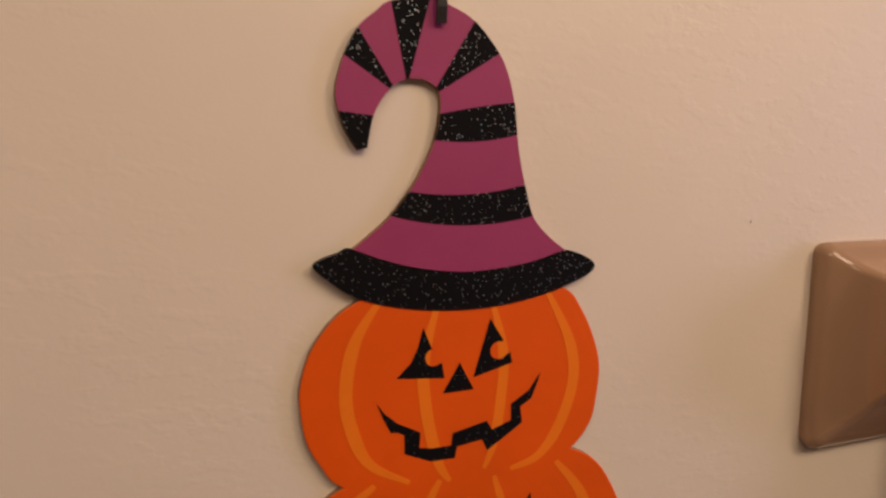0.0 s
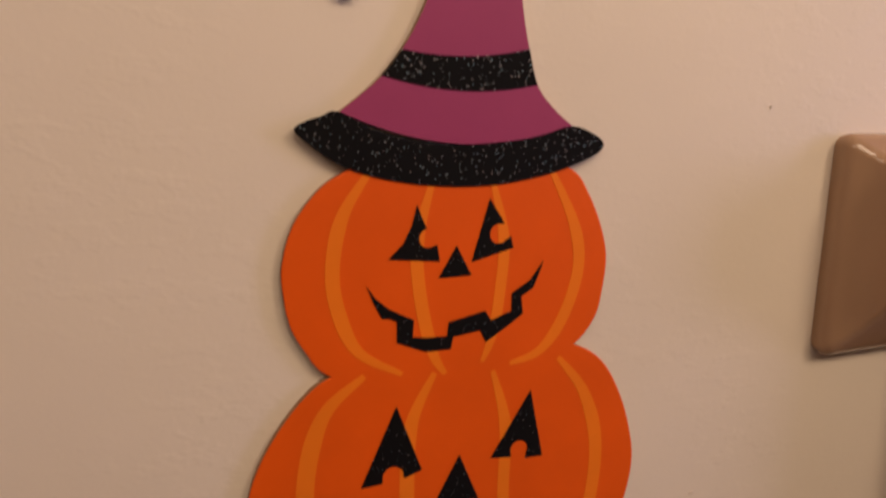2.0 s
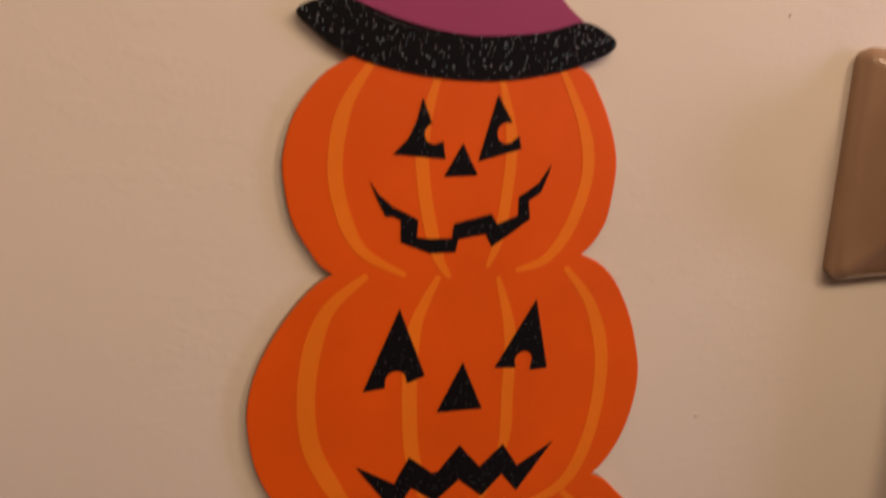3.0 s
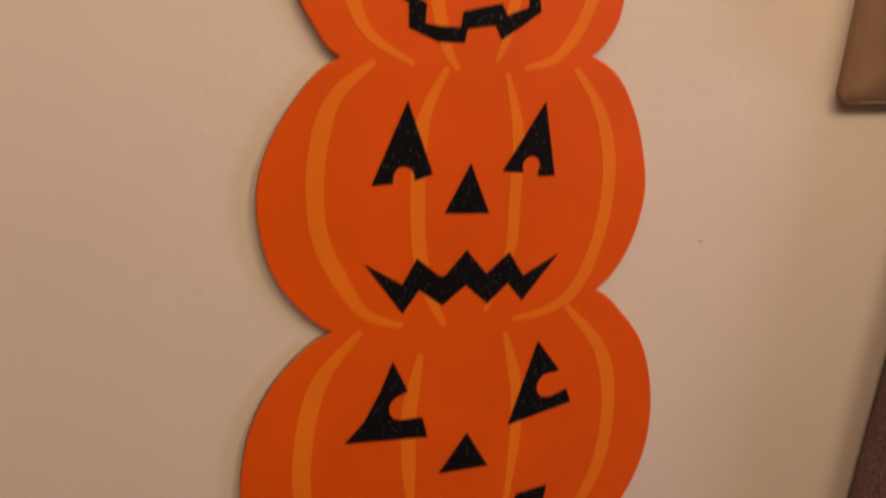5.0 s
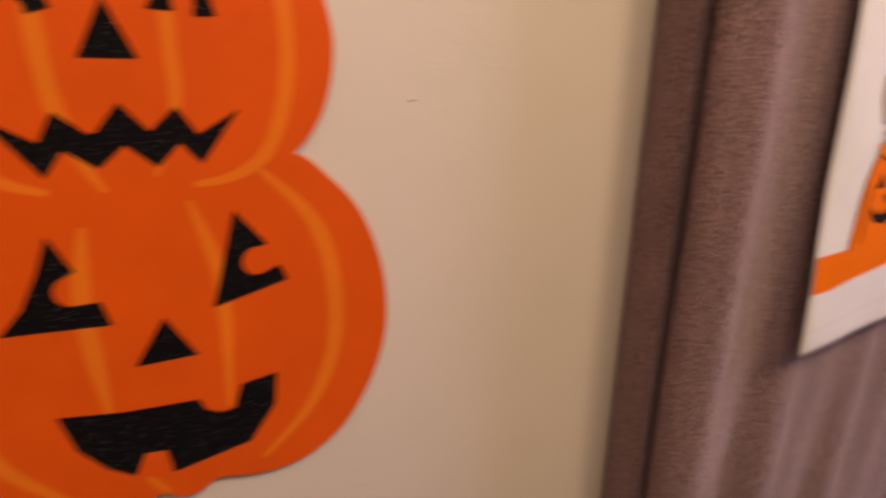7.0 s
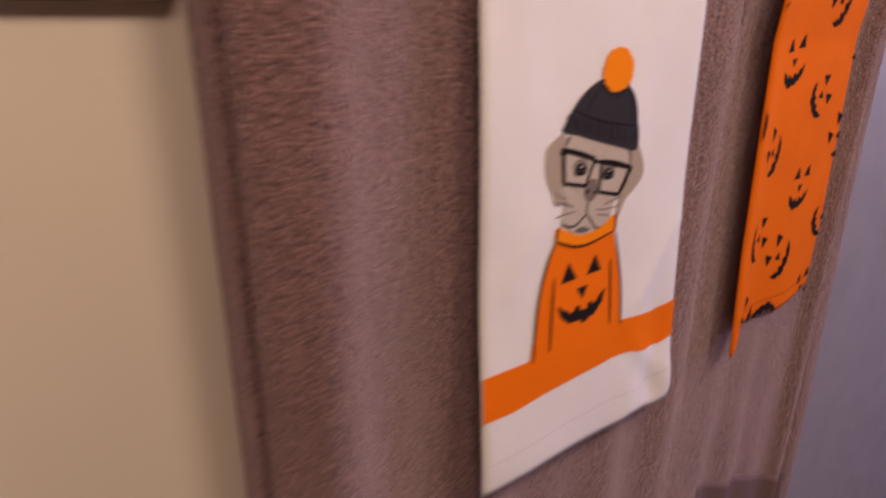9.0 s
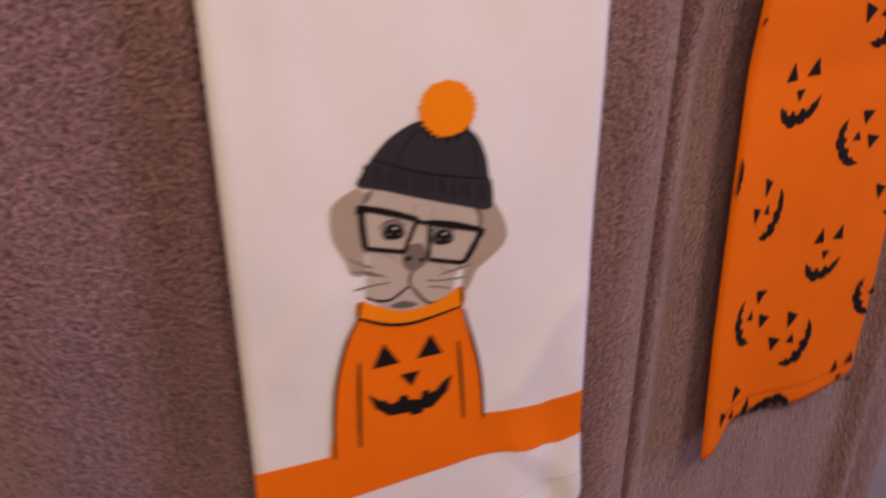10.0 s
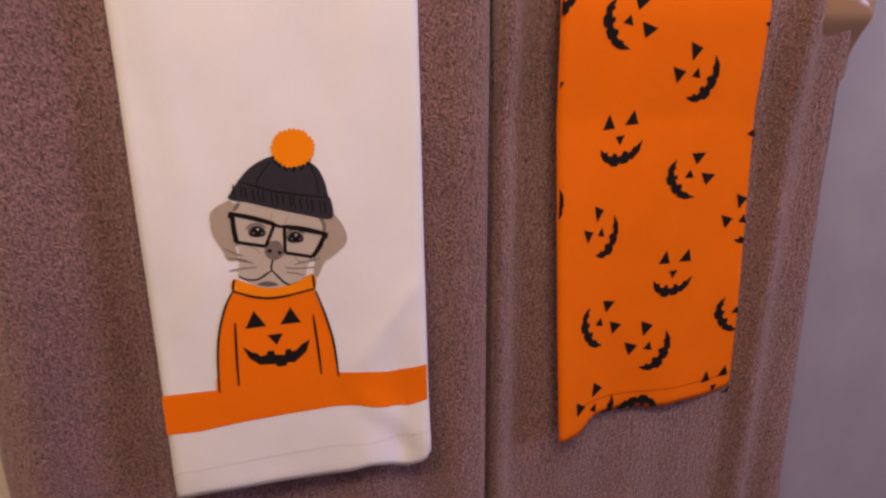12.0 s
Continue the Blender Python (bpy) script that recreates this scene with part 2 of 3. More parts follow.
def pumpkin(which, outline, label):
    return part("pumpkin", board(curve_points(outline, True, 4), FRONT[which], -0.0012, 0.0006), (PUMPKIN, BOARD), plaque, label)


def shape(name, pts, body, mat=FINE_GLITTER, lift=0.0065, smooth=0):
    out = curve_points(pts, True, smooth) if smooth else [Vector(p) for p in pts]
    return part(name, board(out, -lift, -0.0058), mat, body)


def ridge(pts, body, width, taper=0.35):
    return part("ridge", board(ribbon_outline(pts, width, taper), -0.00622, -0.0058), RIDGE, body)


def eye(body, before, bite, after):
    """Corners before the bite, the bite (centre, radius, from and to angle), corners after it."""
    cx, cz, r, a0, a1 = bite
    arc = [(cx + r * math.cos(radians(a0 + (a1 - a0) * k / 10)), cz + r * math.sin(radians(a0 + (a1 - a0) * k / 10))) for k in range(11)]
    return shape("eye", before + arc + after, body)


top = pumpkin("top", [(-30, 32), (-43, 27), (-51, 21), (-59, 10), (-63, -3), (-63, -13), (-61, -25), (-56, -35), (-49, -44), (-30, -52), (0, -54), (30, -52),
                      (51, -44), (61, -33), (64, -21), (65, -7), (61.5, 6), (55, 19), (47, 28), (25, 34), (0, 35)], "smallest orange pumpkin with a grin")
eye(top, [(-15.3, 16), (-11.8, 7.5)], (-11, 3.8, 3.6, 95, 285), [(-7.6, 1.2), (-6.6, -5), (-26, -3.2), (-20.3, 2.3), (-17.3, 8.5)])
eye(top, [(13, 17.5), (19, 8.2)], (17, 4.2, 3.9, 70, 320), [(22, 3), (23, -1.5), (6, -6)])
shape("nose", [(0, 0.5), (-7, -11.3), (6, -11)], top)
shape("mouth", [(-34, -12.5), (-31, -17), (-26, -21.5), (-16.5, -26.5), (-17, -33), (-12, -33.8), (-3.5, -34), (-2.8, -28.7), (12, -25.5), (14.5, -29.5), (23, -26.5),
                (23, -19.5), (31, -14.5), (36, -7.5), (35, -11), (32, -18), (27, -21), (28, -28), (20.5, -33), (12.5, -38), (10, -33), (-1, -34.5), (-2, -39.3),
                (-12, -39.2), (-23, -34.5), (-23, -26.5), (-26, -25), (-28.5, -25), (-31.5, -19)], top)
ridge([(-31, 30), (-42, 13), (-46, -6), (-44, -22), (-37, -37), (-21, -47)], top, 5.2)
ridge([(-9, 26), (-15, 3), (-14, -18), (-9, -40), (-4, -49)], top, 5.0)
ridge([(13.5, 26), (19, 3), (18, -18), (15, -36), (11, -46)], top, 4.6)
ridge([(37, 30), (49, 7), (52, -11), (46, -31), (36, -44), (23, -48)], top, 5.2)

middle = pumpkin("middle", [(-28.4, -40), (-46.4, -44.5), (-56.4, -51), (-66.4, -63), (-74.4, -77), (-78.4, -91), (-78.4, -105), (-75.4, -120), (-68.4, -133.5), (-55.4, -147), (-33.4, -154), (0.8, -157),
                            (40.8, -154), (64.3, -143.5), (75.3, -132), (81.8, -117), (84.3, -100), (81.8, -85), (75.8, -68), (65.8, -52), (52.3, -43.5), (30.8, -38), (0.8, -36)],
                 "middle orange pumpkin with a worried zigzag mouth")
eye(middle, [(-23.3, -59.5), (-13.3, -87), (-20.3, -89.2)], (-24.8, -87.8, 4.2, -10, 190), [(-29, -90), (-37.3, -90.5)])
eye(middle, [(32.7, -60.5), (39, -90), (31.2, -90)], (28.2, -85.5, 3.9, -30, 200), [(24.7, -88.3), (15.7, -87.3)])
shape("nose", [(2.2, -83.5), (-8.3, -103), (10.7, -104)], middle)
shape("mouth", [(-40.3, -121), (-25.3, -131), (-19.3, -120.5), (-9.8, -129), (-7.3, -129), (1.7, -118.8), (10.7, -130), (20.7, -121.5), (27.7, -132.5), (43.7, -124), (27.7, -144),
                (20.7, -135), (11.7, -143.5), (1.7, -134), (-8.3, -142), (-18.3, -134), (-25.3, -143.5)], middle)
ridge([(-35.3, -46), (-50.3, -59), (-57.3, -82), (-57.3, -107), (-50.3, -126), (-40.3, -142), (-25.3, -149)], middle, 6.6)
ridge([(-8.3, -48), (-17.3, -67), (-19.3, -91), (-18.3, -118), (-13.3, -138), (-7.3, -151)], middle, 6.0)
ridge([(15.7, -50), (21.7, -73), (21.7, -98), (20.7, -122), (10.7, -147)], middle, 5.2)
ridge([(44.7, -48), (57.7, -65), (64.7, -89), (62.7, -118), (53.7, -141), (39.7, -150), (23.7, -152)], middle, 6.2)

bottom = pumpkin("bottom", [(-28.4, -140), (-54.4, -148.5), (-66.4, -156), (-77.9, -168.5), (-86.9, -185), (-91.9, -204), (-93.4, -222), (-89.9, -240), (-81.4, -257), (-67.4, -275.5), (-46.4, -290.5),
                            (-28.4, -294), (-13.4, -292), (-7.4, -290.5), (-3.4, -293.5), (1.8, -296), (8.8, -295.5), (13.8, -292.5), (18.8, -292), (36.8, -297), (57.8, -296), (78.8, -284), (93.8, -263),
                            (101.8, -243), (104.3, -224), (102.8, -204), (97.8, -185), (90.8, -170), (79.8, -156.5), (64.3, -143.5), (30.8, -138), (0.8, -136)], "largest orange pumpkin with a one-toothed grin")
eye(bottom, [(-29.3, -164.5), (-22.8, -179.5)], (-24.8, -187, 6.3, 105, 255), [(-16.3, -193.5), (-13.8, -204), (-50.3, -200), (-41.8, -191), (-34.8, -178)])
eye(bottom, [(37.2, -164.5), (49.2, -181)], (44.7, -188, 6.5, 75, 280), [(53.7, -191.5), (56.7, -199), (24.7, -205.5)])
shape("nose", [(4.7, -205.5), (15.7, -225.5), (-8.3, -224.5)], bottom)
shape("mouth", [(-39.3, -239), (-16.3, -244), (13.2, -247.5), (15.7, -253.5), (21.7, -257), (27.7, -256.5), (31.7, -245.5), (47.7, -244), (45.7, -260), (32.7, -276.5), (-1.3, -280.5), (-2.8, -268),
                (-11.3, -266.5), (-16.3, -276.5), (-26.3, -268.5), (-35.3, -256)], bottom)
ridge([(-42.3, -149), (-59.3, -169), (-67.3, -198), (-68.3, -229), (-60.3, -256), (-39.3, -283)], bottom, 7.6)
ridge([(-17.3, -163), (-22.3, -191), (-22.3, -217), (-21.3, -243)], bottom, 6.6)
ridge([(-12.3, -279), (-8.3, -285), (-4.3, -291)], bottom, 3.2)
ridge([(20.7, -158), (27.7, -186), (28.7, -214), (25.7, -255)], bottom, 5.6)
ridge([(49.7, -149), (69.7, -173), (77.7, -202), (75.7, -238), (61.7, -267), (37.7, -288)], bottom, 7.2)

# the hat: rungs from brim to tip (inner x, z, outer x, z, sag); odd spans between the marked rungs are black
RUNGS = [(-42, 47.5, 46, 43.5, 8.5), (-35.5, 52.5, 37.5, 50, 6), (-27.5, 59.5, 30.5, 58.2, 3.6), (-20.5, 68.3, 26.8, 70.5, 2.4), (-15.5, 76.5, 24.6, 80, 2.2),
         (-10.5, 87.5, 23, 90, 1.6), (-8.5, 97, 21.6, 102, -0.4), (-8.4, 102, 19, 112, -0.4), (-9, 105, 15, 120, 0), (-10, 106.5, 5, 131, 0), (-15, 109.2, -5, 136, 0),
         (-20.5, 109.2, -12.5, 138, 0), (-21.5, 109, -27, 135.8, 0), (-24.5, 107.8, -33, 131.5, 0), (-26.5, 106.4, -39, 126, 0), (-27.5, 105.4, -44, 116.5, 0),
         (-31, 101, -47.2, 105, 0), (-33.8, 95.6, -46.3, 97, 0), (-35.3, 89.4, -43.9, 90.2, 0), (-36.2, 84.2, -39.6, 83.4, 0)]
BLACK_SPANS = [(2, 3), (5, 6), (8, 9), (11, 12), (14, 15), (17, 19)]


def hat_piece(first, last, front, back):
    rails = [curve_points([r[k : k + 2] for r in RUNGS], False, 6) for k in (0, 2)]
    sags = curve_points([(r[4], 0) for r in RUNGS], False, 6)
    inner, outer, sag = (some[first * 6 : last * 6 + 1] for some in (rails[0], rails[1], sags))
    rung = lambda i: [inner[i].lerp(outer[i], k / 10) - Vector((0, sag[i].x * 4 * k / 10 * (1 - k / 10))) for k in range(1, 10)]
    return board(list(inner) + rung(-1) + list(outer)[::-1] + rung(0)[::-1], front, back, 0.0, 0.000989)


hat = part("hat", hat_piece(0, 19, -0.0065, -0.0012), (PURPLE, BOARD), plaque, "magenta pointed hat with a curled tip")
for a, b in BLACK_SPANS:
    part("stripe", hat_piece(a, b, -0.0068, -0.0014), GLITTER, hat, "black glitter stripe")
part("brim", board(curve_points([(-56.5, 41.5), (-52, 37), (-42, 30), (-26, 25), (-5, 22.3), (16, 22.6), (36, 26), (49, 30), (57, 33.5), (59.8, 37), (56, 40.5), (46, 43.8), (34, 40.6), (21, 38.3),
                                 (-3, 37), (-26, 40.5), (-42, 47.6), (-47.5, 46.2), (-53.5, 44.2)], True, 4), -0.0070, -0.0012, 0.0, 0.000986), GLITTER, hat, "black glitter brim")

# hook that holds the plaque
bm = bmesh.new()
prof = [(-0.0062, 0.1275), (-0.0070, 0.133), (-0.0068, 0.140), (-0.0045, 0.1445), (-0.001, 0.146), (-0.001, 0.162)]
ring = []
for y, z in prof:
    ring.append([bm.verts.new(c) for c in ((-0.0107, y, z), (-0.0070, y, z), (-0.0070, y + 0.0012, z), (-0.0107, y + 0.0012, z))])
for a, b in zip(ring, ring[1:]):
    for k in range(4):
        bm.faces.new((a[k], a[(k + 1) % 4], b[(k + 1) % 4], b[k]))
bm.faces.new(ring[0])
bm.faces.new(ring[-1][::-1])
hook = part("wall_hook", bm, IRON)
hook.location = (OX, 0, OZ)
tagged(hook, "black metal hook over the top of the plaque", "hook")


# ---------------------------------------------------------------- towel bar
BAR_Y, BAR_Z = -0.026, 1.262


def bracket(x, group):
    thing = empty("towel_bar_bracket", (x, 0, BAR_Z), "glazed almond ceramic bracket that holds a towel bar", "bracket", group)
    # squared sections from the wall outwards: half width, height below and above the bar, depth
    sections = [(0.0345, -0.0715, 0.0285, 0.0), (0.0352, -0.0730, 0.0293, -0.004), (0.0347, -0.0724, 0.0286, -0.0070), (0.0326, -0.0695, 0.0262, -0.0098), (0.0296, -0.0650, 0.0232, -0.0125),
                (0.0266, -0.0595, 0.0204, -0.0165), (0.0246, -0.0525, 0.0182, -0.0215), (0.0236, -0.0450, 0.0168, -0.027), (0.0230, -0.0390, 0.0160, -0.032), (0.0222, -0.0350, 0.0154, -0.0355), (0.0190, -0.0300, 0.0130, -0.0385)]
    sections = [(w * 1.085, lo * 1.012, hi, y) for w, lo, hi, y in sections]
    for name, some in (("flange", sections[:8]), ("post", sections[7:])):
        bm, rings = bmesh.new(), []
        for w, lo, hi, y in some:
            r, pts = w * 0.15, []
            for cx, cz, a0 in ((w - r, hi - r, 0), (-w + r, hi - r, 90), (-w + r, lo + r, 180), (w - r, lo + r, 270)):
                pts += [(cx + r * math.cos(radians(a0 + 15 * k)), y, cz + r * math.sin(radians(a0 + 15 * k))) for k in range(7)]
            rings.append([bm.verts.new(p) for p in pts])
        for a, b in zip(rings, rings[1:]):
            for k in range(28):
                bm.faces.new((a[k], a[(k + 1) % 28], b[(k + 1) % 28], b[k]))
        if name == "post":
            bm.faces.new(rings[-1])
        part(name, bm, CERAMIC, thing, "", True)
    return thing


bracket(0.2199, "brackets of the towel bar")
bracket(0.7885, "brackets of the towel bar")
bm = bmesh.new()
bmesh.ops.create_cone(bm, cap_ends=True, segments=20, radius1=0.0068, radius2=0.0068, depth=0.545, matrix=Matrix.Translation((0.5035, BAR_Y, BAR_Z)) @ Matrix.Rotation(radians(90), 4, "Y"))
tagged(part("towel_bar", bm, CERAMIC, None, "", True), "ceramic towel bar under the hanging towels", "towel bar")


# ---------------------------------------------------------------- hanging cloth
def fall(x0, x1, front, thick, z0, z1, foot=None, step=0.005, rise=0.008, lean=0.0, spread=0.0, top=None):
    """A hanging layer of folded cloth with round edges. front(x, z): its front's depth; foot(x): its lower hem."""
    bm = bmesh.new()
    nx, nz, rows = max(6, round((x1 - x0) / step)), max(6, round((z1 - z0) / rise)), []
    for i in range(nz + 1):
        row, back, s = [], [], i / nz
        for j in range(nx + 1):
            u = j / nx
            x = x0 + (x1 - x0) * u
            lo = foot(x) if foot else z0
            hi = top(x) if top else z1
            z = lo + (hi - lo) * s
            x += lean * (1 - s) + spread * u**3 * (1 - s)
            # rounded edges
            soft = min(thick / 2, 0.005)
            d = min(1.0, min(u, 1 - u) * (x1 - x0) / soft)
            half = thick / 2 - soft + soft * math.sqrt(1 - (1 - d) ** 2)
            half = max(half, thick * 0.08) * (1 if s > 0.012 else 0.55)
            mid = front(x, z) + thick / 2
            row.append(bm.verts.new((x, mid - half, z)))
            back.append(bm.verts.new((x, mid + half, z)))
        rows.append(row + back[::-1])
    n = len(rows[0])
    for a, b in zip(rows, rows[1:]):
        for k in range(n):
            bm.faces.new((a[k], a[(k + 1) % n], b[(k + 1) % n], b[k]))
    for r in (rows[0], rows[-1]):
        for j in range(nx):
            bm.faces.new((r[j], r[j + 1], r[n - 2 - j], r[n - 1 - j]))
    return bm


def over_bar(x0, x1, r_in, r_out, z):
    """The turn of the cloth over the bar."""
    bm = bmesh.new()
    rings = []
    for k in range(13):
        a = math.pi * k / 12
        rings.append([bm.verts.new((x, BAR_Y - r * math.cos(a), z + r * 0.9 * math.sin(a))) for x, r in ((x0, r_in), (x0, r_out), (x1, r_out), (x1, r_in))])
    for a, b in zip(rings, rings[1:]):
        for k in range(4):
            bm.faces.new((a[k], a[(k + 1) % 4], b[(k + 1) % 4], b[k]))
    bm.faces.new(rings[0])
    bm.faces.new(rings[-1][::-1])
    return bm


def wave(x, at, width, height):
    return height * math.exp(-(((x - at) / width) ** 2))


def front_a(x, z):
    low = max(0.0, min(1.0, (1.15 - z) / 0.35))
    y = -0.0442 - wave(x, 0.292, 0.017, 0.0095) - wave(x, 0.536, 0.014, 0.0055) + wave(x, 0.342, 0.016, 0.0045)
    y -= low * (0.0045 * math.sin((x - 0.28) * 66 + 1.5 * z) + 0.0026 * math.sin(x * 128 - 3 * z))
    return y + 0.0014 * noise.noise((x * 22, 3.1, z * 7))


def front_b(x, z):
    low = max(0.0, min(1.0, (1.0 - z) / 0.25))
    top = max(0.0, min(1.0, (z - 1.17) / 0.06))
    y = -0.0275 - 0.008 * top - wave(x, 0.5645, 0.010, 0.0110) - wave(x, 0.7665, 0.0095, 0.0105) + wave(x, 0.786, 0.010, 0.003) + 0.003 * max(0.0, min(1.0, (x - 0.60) / 0.12))
    y -= low * (0.0026 * math.sin((x - 0.585) * 95 - z) + 0.002 * math.sin(x * 140 + 2 * z))
    return y + 0.0010 * noise.noise((x * 22, 8.4, z * 7))


def bath_towel(x0, x1, front, thick, z_front, z_rear, label, shift, rear, band, spread=0.0):
    thing = empty("bath_towel", ((x0 + x1) / 2, BAR_Y, BAR_Z), label, "towel", "bath towels on the bar")
    inv = Matrix.Translation(-thing.location)

    def put(name, bm, mat, note=""):
        bm.transform(inv)
        return part(name, bm, mat, thing, note, True)

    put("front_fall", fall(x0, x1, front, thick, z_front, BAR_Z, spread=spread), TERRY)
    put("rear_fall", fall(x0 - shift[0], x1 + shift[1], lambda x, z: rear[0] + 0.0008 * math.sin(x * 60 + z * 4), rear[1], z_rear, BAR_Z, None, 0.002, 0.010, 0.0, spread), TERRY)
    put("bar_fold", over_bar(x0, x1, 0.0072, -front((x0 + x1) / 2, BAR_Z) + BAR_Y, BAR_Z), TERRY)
    put("woven_band", fall(x0 + band[2], x1 - 0.002, lambda x, z: front(x, z) - 0.0003, thick + 0.0006, band[0], band[1], lambda x: band[0] - band[3] * (x - x0), top=lambda x: band[1] - band[3] * (x - x0)), BAND, "flat woven band near the hem")
    return thing


bath_towel(0.2628, 0.5535, front_a, 0.0095, 0.53, 0.58, "taupe brown terry bath towel folded over the bar", (0.0020, -0.001), (-0.0300, 0.0285), (0.60, 0.645, 0.002, 0.0))
bath_towel(0.5562, 0.8060, front_b, 0.0120, 0.62, 0.66, "taupe brown terry bath towel beside the other one", (-0.001, 0.003), (-0.0150, 0.0125), (0.782, 0.836, 0.064, 0.38), 0.018)


# ---------------------------------------------------------------- printed tea towels
def cut(bm, lo=None, hi=None, floor_z=None):
    """Keeps what lies on the cloth."""
    for co, no in ((lo and (lo, 0, 0), (-1, 0, 0)), (hi and (hi, 0, 0), (1, 0, 0)), (floor_z and (0, 0, floor_z), (0, 0, -1))):
        if co:
            bmesh.ops.bisect_plane(bm, geom=bm.verts[:] + bm.edges[:] + bm.faces[:], plane_co=co, plane_no=no, clear_outer=True)


def printed(outlines, origin, front, lift, bounds=(None, None, None), grid=0.004):
    """Flat inked shapes (outlines in millimetres about an origin) laid on the cloth's front."""
    bm = bmesh.new()
    for pts in outlines:
        bm.faces.new([bm.verts.new((origin[0] + p[0] * INK_MM, 0, origin[1] + p[1] * INK_MM)) for p in pts])
    bm.normal_update()
    bmesh.ops.triangulate(bm, faces=bm.faces[:])
    cut(bm, *bounds)
    if not bm.verts:
        return bm
    for axis, no in ((0, (1, 0, 0)), (2, (0, 0, 1))):
        lo, hi = min(v.co[axis] for v in bm.verts), max(v.co[axis] for v in bm.verts)
        for k in range(math.ceil(lo / grid), math.floor(hi / grid) + 1):
            bmesh.ops.bisect_plane(bm, geom=bm.verts[:] + bm.edges[:] + bm.faces[:], plane_co=[k * grid * c for c in no], plane_no=no)
    for v in bm.verts:
        v.co.y = front(v.co.x, v.co.z) - 0.0003 - 0.3 * lift
    return bm


def crease(x, z, a, b, width, height):
    """A soft fold along the line from a to b."""
    dx, dz = b[0] - a[0], b[1] - a[1]
    along = ((x - a[0]) * dx + (z - a[1]) * dz) / (dx * dx + dz * dz)
    off = ((x - a[0]) * dz - (z - a[1]) * dx) / math.hypot(dx, dz)
    return height * math.exp(-((off / width) ** 2) - max(0.0, abs(along - 0.5) - 0.35) ** 2 * 30)


def front_white(x, z):
    low = max(0.0, min(1.0, (1.07 - z) / 0.10))
    down = max(0.0, min(1.0, (1.20 - z) / 0.24))
    y = -0.0525 - 0.0085 * down + 0.004 * (x - 0.36) / 0.15 * (1 - down) + 0.006 * down * max(0.0, (x - 0.435) / 0.077) ** 1.5 * max(0.0, min(1.0, (z - 0.955) / 0.055))
    y -= 0.0012 * math.sin((x - 0.36) * 36) * (0.3 + low) + 0.0005 * math.sin(x * 70 + z * 40)
    y -= crease(x, z, (0.508, 1.080), (0.470, 1.030), 0.007, 0.0016) + crease(x, z, (0.372, 1.060), (0.395, 1.100), 0.007, 0.0010)
    y -= crease(x, z, (0.470, 1.012), (0.512, 0.972), 0.008, 0.0014) - crease(x, z, (0.452, 1.020), (0.500, 0.966), 0.007, 0.0007)
    y -= crease(x, z, (0.490, 1.240), (0.455, 1.130), 0.012, 0.0010) + crease(x, z, (0.375, 1.250), (0.385, 1.140), 0.010, 0.0012)
    return y - low * (wave(x, 0.474, 0.016, 0.0035) + wave(x, 0.512, 0.012, 0.0020) + wave(x, 0.378, 0.03, 0.002) - wave(x, 0.493, 0.009, 0.0024))


def front_orange(x, z):
    u = (x - 0.593 - 0.013 * (1.24 - z) / 0.29) / 0.138
    low = max(0.0, min(1.0, (1.03 - z) / 0.08))
    top = max(0.0, min(1.0, (z - 1.17) / 0.06))
    y = -0.0348 + 0.0050 * max(0.0, u) - 0.007 * top - wave(u, -0.02, 0.21, 0.0105)
    return y + 0.0008 * math.sin(x * 55 + z * 5) - low * 0.0025 * math.cos(u * 9)


def tea_towel(x0, x1, front, thick, hem, foot, mat, label, lean):
    thing = empty("tea_towel", ((x0 + x1) / 2, BAR_Y, BAR_Z), label, "towel", "tea towels over the bath towels")
    inv = Matrix.Translation(-thing.location)

    def put(name, bm, m, note="", parent=None):
        bm.transform(inv)
        return part(name, bm, m, parent or thing, note, True)

    put("front_fall", fall(x0, x1, front, thick, hem, BAR_Z, foot, 0.003, 0.004, lean), mat)
    reach = -front((x0 + x1) / 2, BAR_Z) + BAR_Y
    put("bar_fold", over_bar(x0, x1, reach - 0.004, reach, BAR_Z), mat)
    return thing, put


def white_foot(x):
    corner = max(0.0, (x - 0.505) / 0.0065)
    return 0.9608 - wave(x, 0.358, 0.012, 0.002) + wave(x, 0.472, 0.010, 0.0025) - wave(x, 0.495, 0.009, 0.0042) + 0.006 * corner * corner


white, put_white = tea_towel(0.3580, 0.5115, front_white, 0.003, 0.955, white_foot, WHITE, "white cotton tea towel with an orange stripe and printed motif", 0.0015)
WO = (0.4397, 1.1068)


def ink(name, outlines, mat, lift=0.0003, note="", parent=None, bounds=(None, None, None)):
    return put_white(name, printed(outlines, WO, front_white, lift, bounds), mat, note, parent)


def dots(cx, cz, rx, rz, n=20, ruffle=0.0):
    return [(cx + (rx + ruffle * (k % 2)) * math.cos(2 * math.pi * k / n), cz + (rz + ruffle * (k % 2)) * math.sin(2 * math.pi * k / n)) for k in range(n)]


def stroke(pts, width, taper=0.6):
    return ribbon_outline(pts, width, taper)


ink("stripe", [[(-90, -85), (-50, -84.5), (-10, -83.5), (17, -82.5), (36, -84.5), (52, -87.5), (66, -86.5), (80, -84.5), (80, -108.5), (63, -113), (48, -111), (31, -106.5), (13, -105), (-14, -105.5),
                (-43, -107.5), (-65, -110), (-90, -110)]], INK_ORANGE, 0.00035, "broad orange stripe", None, (0.3590, 0.5117, None))
